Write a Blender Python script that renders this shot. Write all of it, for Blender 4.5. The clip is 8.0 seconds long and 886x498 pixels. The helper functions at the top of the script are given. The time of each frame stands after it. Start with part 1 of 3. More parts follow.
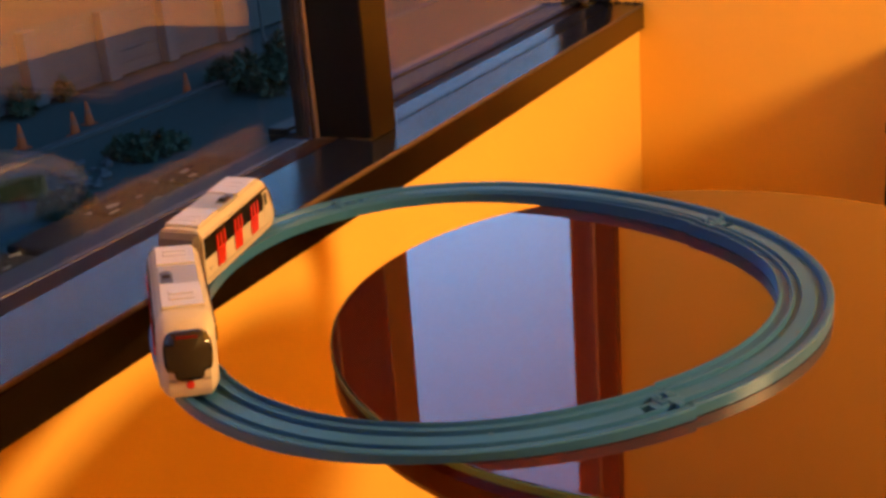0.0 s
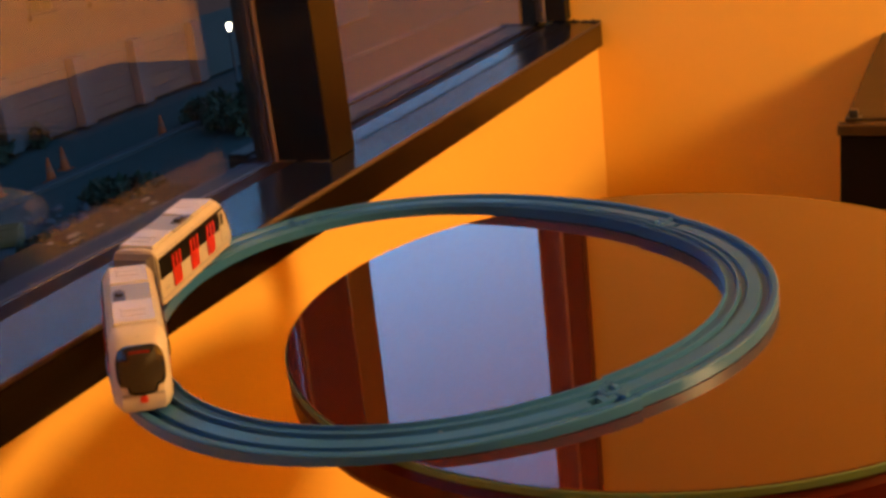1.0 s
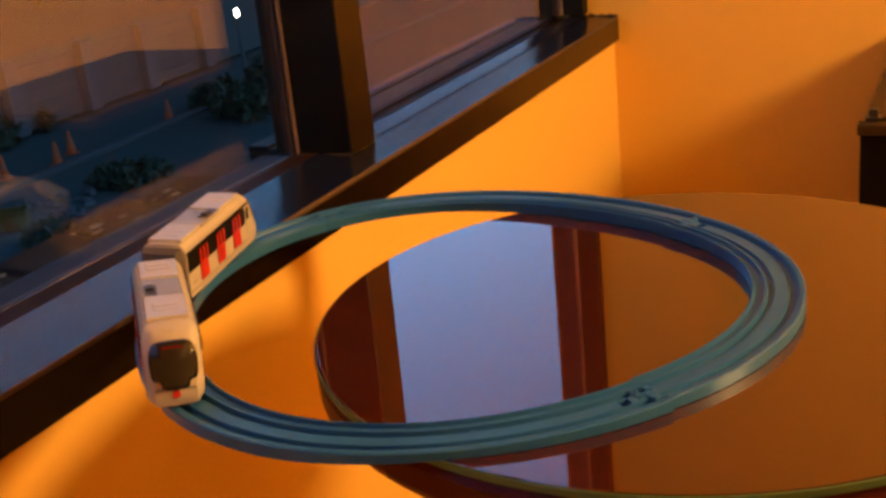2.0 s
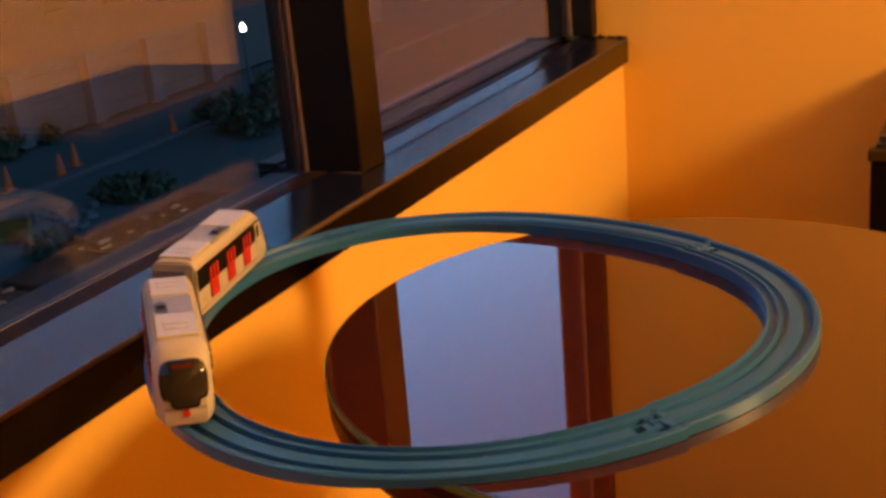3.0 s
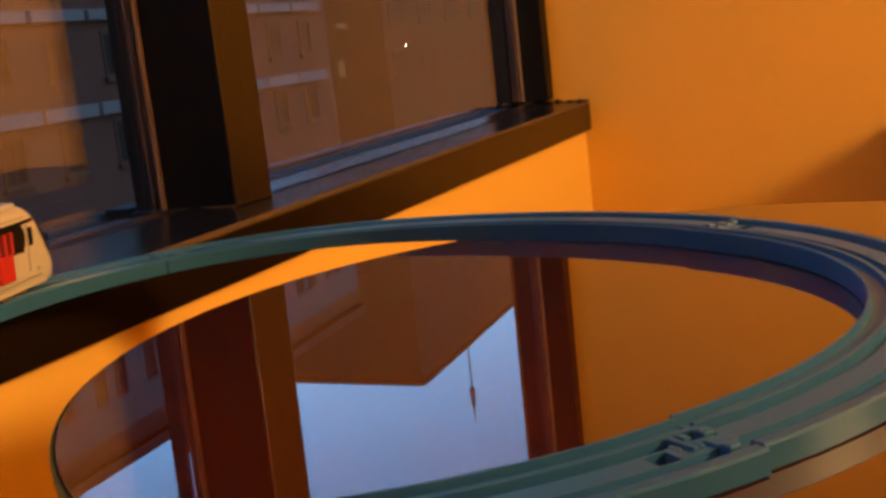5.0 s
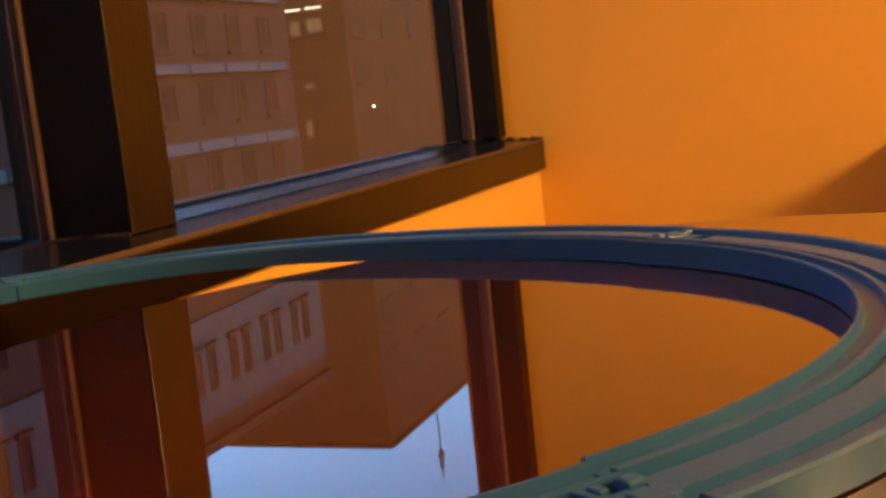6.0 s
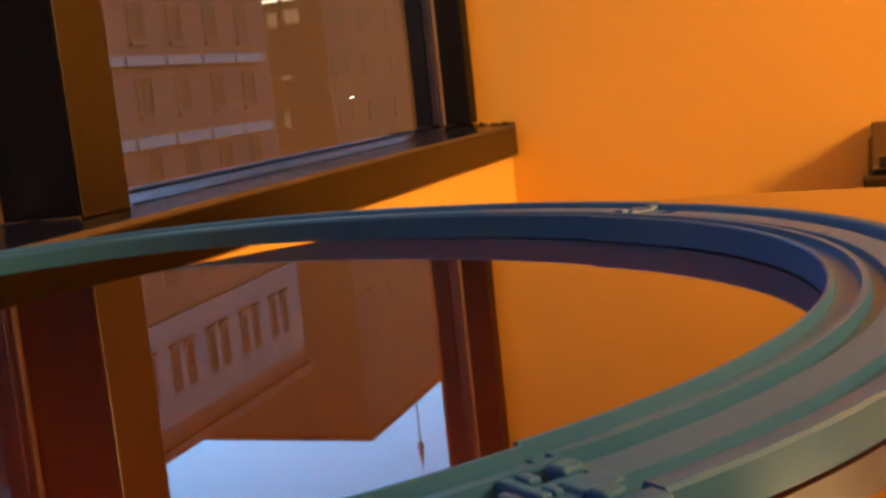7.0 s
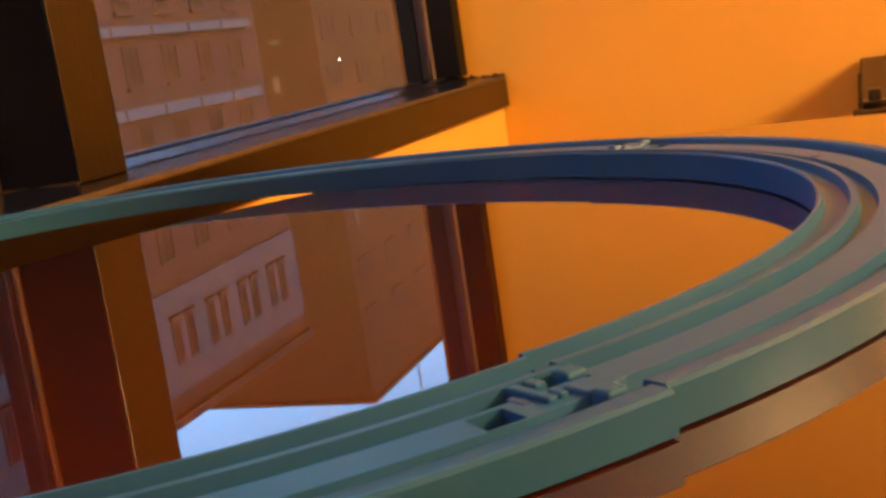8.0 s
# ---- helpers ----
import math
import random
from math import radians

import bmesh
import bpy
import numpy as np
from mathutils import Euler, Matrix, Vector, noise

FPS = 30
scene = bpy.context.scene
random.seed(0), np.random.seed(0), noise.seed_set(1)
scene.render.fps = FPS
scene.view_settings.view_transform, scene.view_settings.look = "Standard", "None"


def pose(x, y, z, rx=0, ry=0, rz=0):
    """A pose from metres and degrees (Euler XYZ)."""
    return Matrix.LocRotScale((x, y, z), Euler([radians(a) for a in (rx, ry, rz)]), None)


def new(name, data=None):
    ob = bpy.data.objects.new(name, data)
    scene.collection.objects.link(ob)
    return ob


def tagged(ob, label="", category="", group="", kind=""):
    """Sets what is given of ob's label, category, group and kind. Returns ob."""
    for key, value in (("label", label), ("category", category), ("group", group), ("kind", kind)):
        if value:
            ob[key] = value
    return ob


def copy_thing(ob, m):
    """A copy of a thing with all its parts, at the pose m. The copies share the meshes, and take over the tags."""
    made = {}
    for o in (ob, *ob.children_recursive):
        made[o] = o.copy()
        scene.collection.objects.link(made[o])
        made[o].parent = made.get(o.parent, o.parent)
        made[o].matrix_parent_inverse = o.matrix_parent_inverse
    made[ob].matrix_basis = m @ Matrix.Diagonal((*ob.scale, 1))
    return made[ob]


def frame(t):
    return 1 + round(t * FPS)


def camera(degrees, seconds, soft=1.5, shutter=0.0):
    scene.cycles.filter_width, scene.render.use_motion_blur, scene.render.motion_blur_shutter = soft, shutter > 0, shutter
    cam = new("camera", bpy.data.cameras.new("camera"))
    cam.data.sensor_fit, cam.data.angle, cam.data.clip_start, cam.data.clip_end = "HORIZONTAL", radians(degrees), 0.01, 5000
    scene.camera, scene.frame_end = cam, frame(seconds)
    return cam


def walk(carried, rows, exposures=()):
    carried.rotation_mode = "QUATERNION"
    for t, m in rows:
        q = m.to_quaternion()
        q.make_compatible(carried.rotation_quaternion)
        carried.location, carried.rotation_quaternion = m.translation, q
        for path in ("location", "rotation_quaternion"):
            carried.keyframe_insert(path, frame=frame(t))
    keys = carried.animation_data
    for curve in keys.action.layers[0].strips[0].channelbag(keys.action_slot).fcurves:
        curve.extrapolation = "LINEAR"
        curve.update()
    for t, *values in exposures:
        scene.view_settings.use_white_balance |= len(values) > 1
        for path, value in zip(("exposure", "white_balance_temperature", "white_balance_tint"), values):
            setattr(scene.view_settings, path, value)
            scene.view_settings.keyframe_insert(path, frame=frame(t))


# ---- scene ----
# ---------------------------------------------------------------- camera
cam = camera(41.28, 8.0, soft=3.3)
EXPOSURES = ((0.0, 1.38), (0.5, 1.24), (1.5, 1.02), (3.0, 0.95), (4.0, 0.60), (5.5, 0.83), (6.0, 0.90), (7.0, 1.14), (8.0, 1.35))
walk(cam, [
    (0.0, pose(0.3256, -0.6884, 1.0698, 69.862, 4.344, 25.108)),
    (0.5, pose(0.3404, -0.6870, 1.0654, 70.313, 4.340, 24.928)),
    (1.0, pose(0.3502, -0.6938, 1.0560, 71.251, 6.239, 23.490)),
    (1.5, pose(0.3498, -0.7145, 1.0694, 70.927, 5.809, 23.454)),
    (1.7, pose(0.3457, -0.7085, 1.0681, 70.756, 5.903, 23.668)),
    (2.8, pose(0.3214, -0.6972, 1.0615, 71.046, 4.775, 24.514)),
    (3.0, pose(0.3277, -0.6999, 1.0672, 71.612, 4.835, 24.289)),
    (3.5, pose(0.3027, -0.6582, 1.0241, 76.146, 7.465, 20.501)),
    (4.0, pose(0.2916, -0.6037, 0.9884, 77.496, 6.586, 19.301)),
    (4.2, pose(0.2743, -0.5646, 0.9646, 77.449, 6.389, 19.279)),
    (5.3, pose(0.2251, -0.3548, 0.8426, 81.600, 5.911, 22.992)),
    (5.5, pose(0.2302, -0.3261, 0.8325, 82.423, 4.931, 22.035)),
    (6.0, pose(0.2153, -0.3044, 0.8285, 82.409, 6.008, 20.804)),
    (6.5, pose(0.2094, -0.2847, 0.8191, 82.152, 6.094, 20.225)),
    (7.0, pose(0.2155, -0.2776, 0.8184, 81.884, 6.069, 19.750)),
    (7.5, pose(0.2173, -0.2766, 0.8190, 81.843, 6.967, 19.324)),
    (8.0, pose(0.2167, -0.2859, 0.8135, 79.804, 8.450, 19.151)),
], EXPOSURES)

# ---------------------------------------------------------------- light
SKY = 0.215
world = bpy.data.worlds.new("world")
scene.world = world
world.use_nodes = True
wn, wl = world.node_tree.nodes, world.node_tree.links
sky = wn.new("ShaderNodeTexSky")
sky.sky_type = "NISHITA"
sky.sun_disc = False
sky.sun_elevation = radians(38)
sky.sun_rotation = radians(100)
sky.air_density, sky.dust_density, sky.ozone_density = 1.2, 0.2, 6.0
wn["Background"].inputs["Strength"].default_value = SKY
dusk = wn.new("ShaderNodeMix")
dusk.data_type = "RGBA"
dusk.blend_type = "MULTIPLY"
dusk.inputs[0].default_value = 1.0
dusk.inputs[7].default_value = (0.69, 0.92, 1.0, 1)   # deep dusk blue
wl.new(sky.outputs["Color"], dusk.inputs[6])
wl.new(dusk.outputs[2], wn["Background"].inputs["Color"])

LAMP = (1.9, 0.52, 1.62)
lamp = new("room_lamp_light", bpy.data.lights.new("room_lamp_light", "POINT"))
lamp.location = LAMP
lamp.data.energy = 106
lamp.data.color = (1.0, 0.56, 0.19)
lamp.data.shadow_soft_size = 0.22

# ---------------------------------------------------------------- helpers
T = 0.75          # table top
WX = -0.247       # window wall, room side
FY = 1.2555       # far wall, room side
K = 1.25          # outside distances
GROUND = T - 5.2 * K


def part(name, bm, material, parent=None, label="", smooth=False):
    me = bpy.data.meshes.new(name)
    bm.normal_update()
    bm.to_mesh(me)
    bm.free()
    if smooth:
        me.shade_smooth()
        me.set_sharp_from_angle(angle=math.radians(40))
    me.materials.append(material)
    ob = new(name, me)
    if parent is not None:
        ob.parent = parent
    if label:
        ob["label"] = label
    return ob


def add_box(bm, lo, hi, bevel=0.0, seg=2, m=None):
    """A box from corner lo to corner hi, with rounded edges."""
    lo, hi = Vector(lo), Vector(hi)
    made = bmesh.ops.create_cube(bm, size=1.0)
    size = hi - lo
    mid = (hi + lo) / 2
    vs = made["verts"]
    for v in vs:
        v.co = Vector((v.co.x * size.x, v.co.y * size.y, v.co.z * size.z)) + mid
    if bevel:
        es = list({e for v in vs for e in v.link_edges})
        out = bmesh.ops.bevel(bm, geom=es, offset=bevel, segments=seg, profile=0.5, affect="EDGES", clamp_overlap=True)
        vs = list({v for f in out["faces"] for v in f.verts} | {v for v in vs if v.is_valid})
    if m is not None:
        bmesh.ops.transform(bm, matrix=m, verts=[v for v in vs if v.is_valid])
    return vs


def box(lo, hi, bevel=0.0, seg=2):
    bm = bmesh.new()
    add_box(bm, lo, hi, bevel, seg)
    return bm


def lathe(profile, steps=64, cap=True):
    """A body of revolution about z from (radius, height) pairs."""
    bm = bmesh.new()
    rings = []
    for r, z in profile:
        rings.append([bm.verts.new((r * math.cos(2 * math.pi * i / steps), r * math.sin(2 * math.pi * i / steps), z)) for i in range(steps)])
    for a, b in zip(rings, rings[1:]):
        for i in range(steps):
            j = (i + 1) % steps
            bm.faces.new((a[i], a[j], b[j], b[i]))
    if cap:
        bm.faces.new(rings[0][::-1])
        bm.faces.new(rings[-1])
    bmesh.ops.recalc_face_normals(bm, faces=bm.faces)
    return bm


def thing(name, label, category, m=None, group=""):
    ob = new(name)
    if m is not None:
        ob.matrix_basis = m
    return tagged(ob, label, category, group)


# ---------------------------------------------------------------- materials
def material(name, colour, rough=0.5, metal=0.0, spread=0.12, scale=8.0, grain=0.0, grain_scale=200.0, bump=0.0,
             stretch=(1, 1, 1), coat=0.0, transmission=0.0, ior=1.45, rough_spread=0.0, spec=0.5):
    """A surface whose colour wanders at two scales, with fine relief."""
    mat = bpy.data.materials.new(name)
    mat.use_nodes = True
    n, l = mat.node_tree.nodes, mat.node_tree.links
    bsdf = n["Principled BSDF"]
    bsdf.inputs["Roughness"].default_value = rough
    bsdf.inputs["Metallic"].default_value = metal
    bsdf.inputs["IOR"].default_value = ior
    bsdf.inputs["Specular IOR Level"].default_value = spec
    bsdf.inputs["Coat Weight"].default_value = coat
    bsdf.inputs["Coat Roughness"].default_value = 0.03
    bsdf.inputs["Transmission Weight"].default_value = transmission
    co = n.new("ShaderNodeTexCoord")
    mp = n.new("ShaderNodeMapping")
    mp.inputs["Scale"].default_value = stretch
    l.new(co.outputs["Object"], mp.inputs["Vector"])
    big = n.new("ShaderNodeTexNoise")
    big.inputs["Scale"].default_value = scale
    big.inputs["Detail"].default_value = 4
    l.new(mp.outputs["Vector"], big.inputs["Vector"])
    fine = n.new("ShaderNodeTexNoise")
    fine.inputs["Scale"].default_value = grain_scale
    fine.inputs["Detail"].default_value = 3
    l.new(mp.outputs["Vector"], fine.inputs["Vector"])
    mix = n.new("ShaderNodeMix")
    mix.data_type = "RGBA"
    c = Vector(colour)
    mix.inputs[6].default_value = (*(c * (1 - spread)), 1)
    mix.inputs[7].default_value = (*[min(1, x) for x in c * (1 + spread)], 1)
    l.new(big.outputs["Fac"], mix.inputs[0])
    mix2 = n.new("ShaderNodeMix")
    mix2.data_type = "RGBA"
    mix2.blend_type = "MULTIPLY"
    mix2.inputs[0].default_value = grain
    l.new(mix.outputs[2], mix2.inputs[6])
    l.new(fine.outputs["Fac"], mix2.inputs[7])
    l.new(mix2.outputs[2], bsdf.inputs["Base Color"])
    if rough_spread:
        mr = n.new("ShaderNodeMapRange")
        mr.inputs["To Min"].default_value = max(0, rough - rough_spread)
        mr.inputs["To Max"].default_value = rough + rough_spread
        l.new(big.outputs["Fac"], mr.inputs["Value"])
        l.new(mr.outputs["Result"], bsdf.inputs["Roughness"])
    if bump:
        bp = n.new("ShaderNodeBump")
        bp.inputs["Strength"].default_value = bump
        bp.inputs["Distance"].default_value = 0.001
        l.new(fine.outputs["Fac"], bp.inputs["Height"])
        l.new(bp.outputs["Normal"], bsdf.inputs["Normal"])
    return mat


def glowing(name, colour, strength):
    mat = bpy.data.materials.new(name)
    mat.use_nodes = True
    b = mat.node_tree.nodes["Principled BSDF"]
    b.inputs["Base Color"].default_value = (*[c * 0.04 for c in colour], 1)
    b.inputs["Emission Color"].default_value = (*colour, 1)
    b.inputs["Emission Strength"].default_value = strength
    return mat


M_WALL = material("orange_wall_paint", (0.80, 0.47, 0.08), 0.75, spread=0.05, scale=2.5, grain=0.05, grain_scale=350, bump=0.15)
M_CEIL = material("ceiling_paint", (0.55, 0.46, 0.32), 0.85, spread=0.04, scale=2)
M_FLOOR = material("dark_floor_boards", (0.030, 0.019, 0.012), 0.5, spread=0.3, scale=3, stretch=(1, 8, 1))
M_WOOD = material("dark_stained_wood", (0.011, 0.0052, 0.0022), 0.22, spread=0.35, scale=6, grain=0.35, grain_scale=60, bump=0.12, stretch=(6, 0.6, 6))
M_WOODV = material("dark_stained_upright_wood", (0.0105, 0.0045, 0.0017), 0.30, spread=0.35, scale=6, grain=0.35, grain_scale=60, bump=0.25, stretch=(6, 6, 0.6))
M_REVEAL = material("blackish_frame_paint", (0.006, 0.005, 0.0045), 0.5, spread=0.3, scale=5, spec=0.15)
M_RAIL = material("reddish_wood_rail", (0.035, 0.010, 0.005), 0.35, spec=0.25, spread=0.3, scale=9, grain=0.3, grain_scale=80, stretch=(6, 0.6, 6))
M_SASH = material("worn_sash_wood", (0.022, 0.010, 0.0055), 0.45, spread=0.35, scale=9, grain=0.4, grain_scale=80, stretch=(6, 0.6, 6), spec=0.03)
M_SILL = material("grey_sill_paint", (0.006, 0.007, 0.010), 0.20, spread=0.2, scale=7, grain=0.15, grain_scale=150, bump=0.03, spec=0.20, rough_spread=0.03)
M_ALU = material("dull_aluminium", (0.012, 0.018, 0.028), 0.6, spec=0.08, spread=0.1, scale=20)
M_BEAD = material("pale_worn_metal", (0.24, 0.17, 0.13), 0.6, metal=0.0, spread=0.35, scale=25, grain=0.4, grain_scale=90, stretch=(1, 1, 0.4))
M_MORTAR = material("grey_mortar", (0.024, 0.023, 0.023), 0.9, spread=0.25, scale=30, grain=0.3, spec=0.08)
M_LEDGEBRICK = material("dull_red_ledge_brick", (0.012, 0.010, 0.0095), 0.85, spread=0.35, scale=25, grain=0.4, grain_scale=150, bump=0.4, spec=0.05)
M_FLAKE = material("pale_old_snow", (0.06, 0.065, 0.075), 0.9, spread=0.15, scale=30)
M_CAULK = material("dark_caulk", (0.05, 0.03, 0.02), 0.8, spread=0.3, scale=80, grain=0.4)
# filler at the post feet, and the painted highlight along the sill lip
M_FILLER_HIGHLIGHT = material("pale_filler_and_edge_highlight", (0.10, 0.06, 0.028), 0.7, spread=0.4, scale=120, grain=0.4)
M_GLASS = material("window_glass", (1, 1, 1), 0.0, spread=0.0, transmission=1.0, ior=1.5)
M_TGLASS = material("brown_backed_table_glass", (0.062, 0.0092, 0.0018), 0.0, spread=0.12, scale=5, grain=0.2, grain_scale=40, stretch=(1, 7, 1), coat=1.0, ior=1.55)
M_TGLASS.node_tree.nodes["Principled BSDF"].inputs["Coat Roughness"].default_value = 0.0
M_EDGE = material("green_glass_edge", (0.08, 0.14, 0.05), 0.45, spread=0.2, spec=0.25)
M_TABLE = material("brown_table_wood", (0.066, 0.0078, 0.0016), 0.3, spread=0.14, scale=5, grain=0.25, grain_scale=40, stretch=(1, 7, 1), spec=0.12)
M_STEEL = material("dark_metal", (0.08, 0.08, 0.08), 0.4, metal=0.9)
M_TRACK = material("blue_track_plastic", (0.027, 0.125, 0.335), 0.33, spread=0.10, scale=14, grain=0.10, grain_scale=260, bump=0.05, rough_spread=0.07, spec=0.20)
M_TRACKD = material("deep_blue_plastic_and_slot_shade", (0.03, 0.085, 0.21), 0.4, spread=0.1, scale=30)
M_WHITE = material("train_white", (0.47, 0.45, 0.42), 0.24, spread=0.07, scale=40, grain=0.08, grain_scale=300, rough_spread=0.06)
M_GREY = material("train_roof_grey", (0.25, 0.255, 0.26), 0.35, spread=0.1, scale=40)
M_BLACK = material("train_window_black", (0.006, 0.006, 0.006), 0.4, spread=0.1, spec=0.06)
M_SCREEN = material("dark_cab_glass", (0.010, 0.008, 0.006), 0.07, spread=0.2, spec=0.6)
M_REDGLASS = material("dark_red_door_glass", (0.11, 0.007, 0.006), 0.25, spread=0.15, scale=90)
M_SWITCH = material("dark_bronze_switch", (0.035, 0.026, 0.015), 0.35, spread=0.2, scale=90)
M_BELLOWS = material("grey_bellows_rubber", (0.16, 0.15, 0.16), 0.6, spread=0.15, scale=60)
M_RED = material("train_door_red", (0.46, 0.022, 0.014), 0.35, spread=0.08, scale=60)
M_WHEEL = material("wheel_brown_plastic", (0.10, 0.085, 0.06), 0.5, spread=0.2)
M_CABINET = material("black_cabinet", (0.004, 0.0035, 0.003), 0.6, spread=0.3, spec=0.12)
M_CTOP = material("brown_cabinet_top", (0.060, 0.034, 0.010), 0.6, spread=0.2, scale=5, grain=0.3, grain_scale=90, stretch=(1, 6, 1), spec=0.2)
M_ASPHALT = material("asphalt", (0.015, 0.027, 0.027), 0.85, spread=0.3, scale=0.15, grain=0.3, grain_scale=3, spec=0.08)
M_BRICK = material("far_facade", (0.080, 0.030, 0.021), 0.8, spread=0.2, scale=0.25, grain=0.2, grain_scale=2, spec=0.08)
M_BAND = material("pale_stone_band", (0.11, 0.085, 0.08), 0.8, spread=0.15, scale=0.5, spec=0.08)
M_PANE = material("far_window_glass", (0.014, 0.006, 0.004), 0.6, spread=0.2, scale=0.3, spec=0.08)
M_FRAME = material("far_window_frame", (0.062, 0.024, 0.015), 0.6, spec=0.08)
M_BRICK2 = material("far_tower_facade", (0.07, 0.027, 0.014), 0.8, spread=0.2, scale=0.25, grain=0.2, grain_scale=2, spec=0.08)
M_PLASTER = material("pale_plaster", (0.085, 0.072, 0.07), 0.85, spread=0.1, scale=0.4, spec=0.08)
M_YELLOW = material("faded_yellow_paint", (0.045, 0.026, 0.005), 0.7, spec=0.1, spread=0.2, scale=3)
M_CONEBAND = material("dull_cone_band", (0.12, 0.032, 0.018), 0.7, spec=0.1)
M_TUBE = glowing("fluorescent_tube", (1.0, 0.85, 0.6), 1.2)
M_LIT = glowing("lit_far_window", (1.0, 0.55, 0.15), 0.07)
M_BULB = glowing("lamp_bulb", (1.0, 0.85, 0.6), 60)
M_CONE = material("orange_cone", (0.17, 0.028, 0.007), 0.7, spread=0.1, spec=0.1)
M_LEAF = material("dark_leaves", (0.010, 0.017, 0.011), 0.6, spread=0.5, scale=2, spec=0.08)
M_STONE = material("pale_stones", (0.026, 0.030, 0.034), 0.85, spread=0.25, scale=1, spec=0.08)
M_GARAGE = material("blue_grey_doors_and_storey_shade", (0.018, 0.023, 0.026), 0.6, spread=0.2, scale=0.5, spec=0.08)

# ---------------------------------------------------------------- the room
def structure(name, bm, mat, label):
    return tagged(part(name, bm, mat), label, kind="structure")


RX, BY, CZ = 3.9, -2.7, 2.8   # right wall, back wall, ceiling
structure("floor", box((-0.5, BY - 0.2, -0.12), (RX + 0.2, FY + 0.2, 0)), M_FLOOR, "dark wooden floor of the room")
structure("ceiling", box((-0.5, BY - 0.2, CZ), (RX + 0.2, FY + 0.2, CZ + 0.12)), M_CEIL, "plain cream ceiling")
structure("wall_far", box((-0.360, FY, 0), (RX + 0.2, FY + 0.2, CZ)), M_WALL, "orange painted end wall")
structure("wall_right", box((RX, BY, 0), (RX + 0.2, FY, CZ)), M_WALL, "orange painted side wall")
structure("wall_back", box((-0.52, BY - 0.2, 0), (RX + 0.2, BY, CZ)), M_WALL, "orange painted back wall")
SZ = T + 0.0017               # sill top
structure("wall_window", box((-0.459, BY, 0), (WX, FY, SZ - 0.0435)), M_WALL, "orange painted wall below the window")
structure("wall_window_head", box((-0.52, BY, 2.3), (WX, FY, CZ)), M_WALL, "orange painted wall above the window")

# sill: dark front board and glossy ledge behind it; the window frames stand behind the ledge
GX, GX2 = -0.350, -0.331      # glass of the first window and of the second
PX0, PX1 = -0.345, -0.2805    # posts, from the glass to their front
PY0, PY1 = 0.370, 0.425       # middle post
JY, JX = 1.225, -0.2905       # end jamb, near side and front
END = FY - 0.001
board = bmesh.new()
add_box(board, (-0.262, BY, SZ - 0.041), (-0.2376, END, SZ - 0.0045), 0.0008)
structure("sill_board", board, M_WOOD, "dark brown wooden sill board")
# the lip is paler than the board: the edge highlight is in its colour
structure("sill_lip", box((-0.2406, BY, SZ - 0.0044), (-0.2377, END, SZ), 0.0009), M_FILLER_HIGHLIGHT, "sill board edge with its highlight painted pale brown")


def slope_strip(x0, x1, y0, y1, z0, z1, low=0.043):
    """A strip of the ledge from x0 (height z0 over the sill) to x1 (height z1)."""
    bm = bmesh.new()
    vs = [[bm.verts.new((x, y, z)) for x, z in ((x0, SZ - low), (x1, SZ - low), (x1, SZ + z1), (x0, SZ + z0))] for y in (y0, y1)]
    for i in range(4):
        j = (i + 1) % 4
        bm.faces.new((vs[0][i], vs[0][j], vs[1][j], vs[1][i]))
    bm.faces.new(vs[0][::-1])
    bm.faces.new(vs[1])
    bmesh.ops.recalc_face_normals(bm, faces=bm.faces)
    return bm


structure("sill_bed", box((-0.2872, BY, SZ - 0.043), (-0.2625, END, SZ - 0.0046)), M_REVEAL, "dark bed below the ledge")
structure("sill_ledge", slope_strip(-0.2872, -0.2409, BY, END, 0.0022, -0.0006, 0.0044), M_SILL, "glossy grey painted window ledge")
# first window: the ledge runs on to a brown sash rail
structure("sill_inner_ledge_1", slope_strip(-0.3210, -0.2874, BY, PY1 - 0.02, 0.0032, 0.0018), M_SILL, "glossy grey painted inner ledge")
rail = bmesh.new()
add_box(rail, (-0.3520, BY, SZ - 0.043), (-0.3213, PY0 + 0.01, SZ + 0.0022), 0.0015)
add_box(rail, (-0.3555, BY, SZ - 0.012), (-0.3522, PY0 + 0.01, SZ + 0.0022), 0.0009)
structure("sash_rail_1", rail, M_SASH, "reddish brown wooden sash rail with a worn bead")
structure("sash_groove_1", box((-0.3740, BY, SZ - 0.043), (-0.3557, PY0 + 0.01, SZ - 0.004)), M_RAIL, "dark brown outer rail")
structure("sash_track_1", box((-0.4130, BY, SZ - 0.043), (-0.3743, PY0 + 0.02, SZ - 0.006), 0.0015), M_ALU, "dull bluish metal sash track")
# second window: a raised frame rail, a dark step, a brown bead and a metal track
structure("sill_inner_ledge_2", slope_strip(-0.3120, -0.2890, PY1 - 0.019, END, 0.0074, 0.0034), M_SILL, "glossy grey painted frame rail")
structure("sash_groove_2", box((-0.3240, PY1 - 0.019, SZ - 0.043), (-0.3123, END, SZ - 0.004)), M_REVEAL, "black groove beside the ledge")
rail = bmesh.new()
add_box(rail, (-0.3740, PY1 - 0.019, SZ - 0.043), (-0.3243, END, SZ - 0.0025), 0.0015)
add_box(rail, (-0.3560, PY1 - 0.019, SZ - 0.0026), (-0.3528, END, SZ + 0.0008), 0.0007)
structure("sash_rail_2", rail, M_SASH, "reddish brown wooden sash rail with a bead")
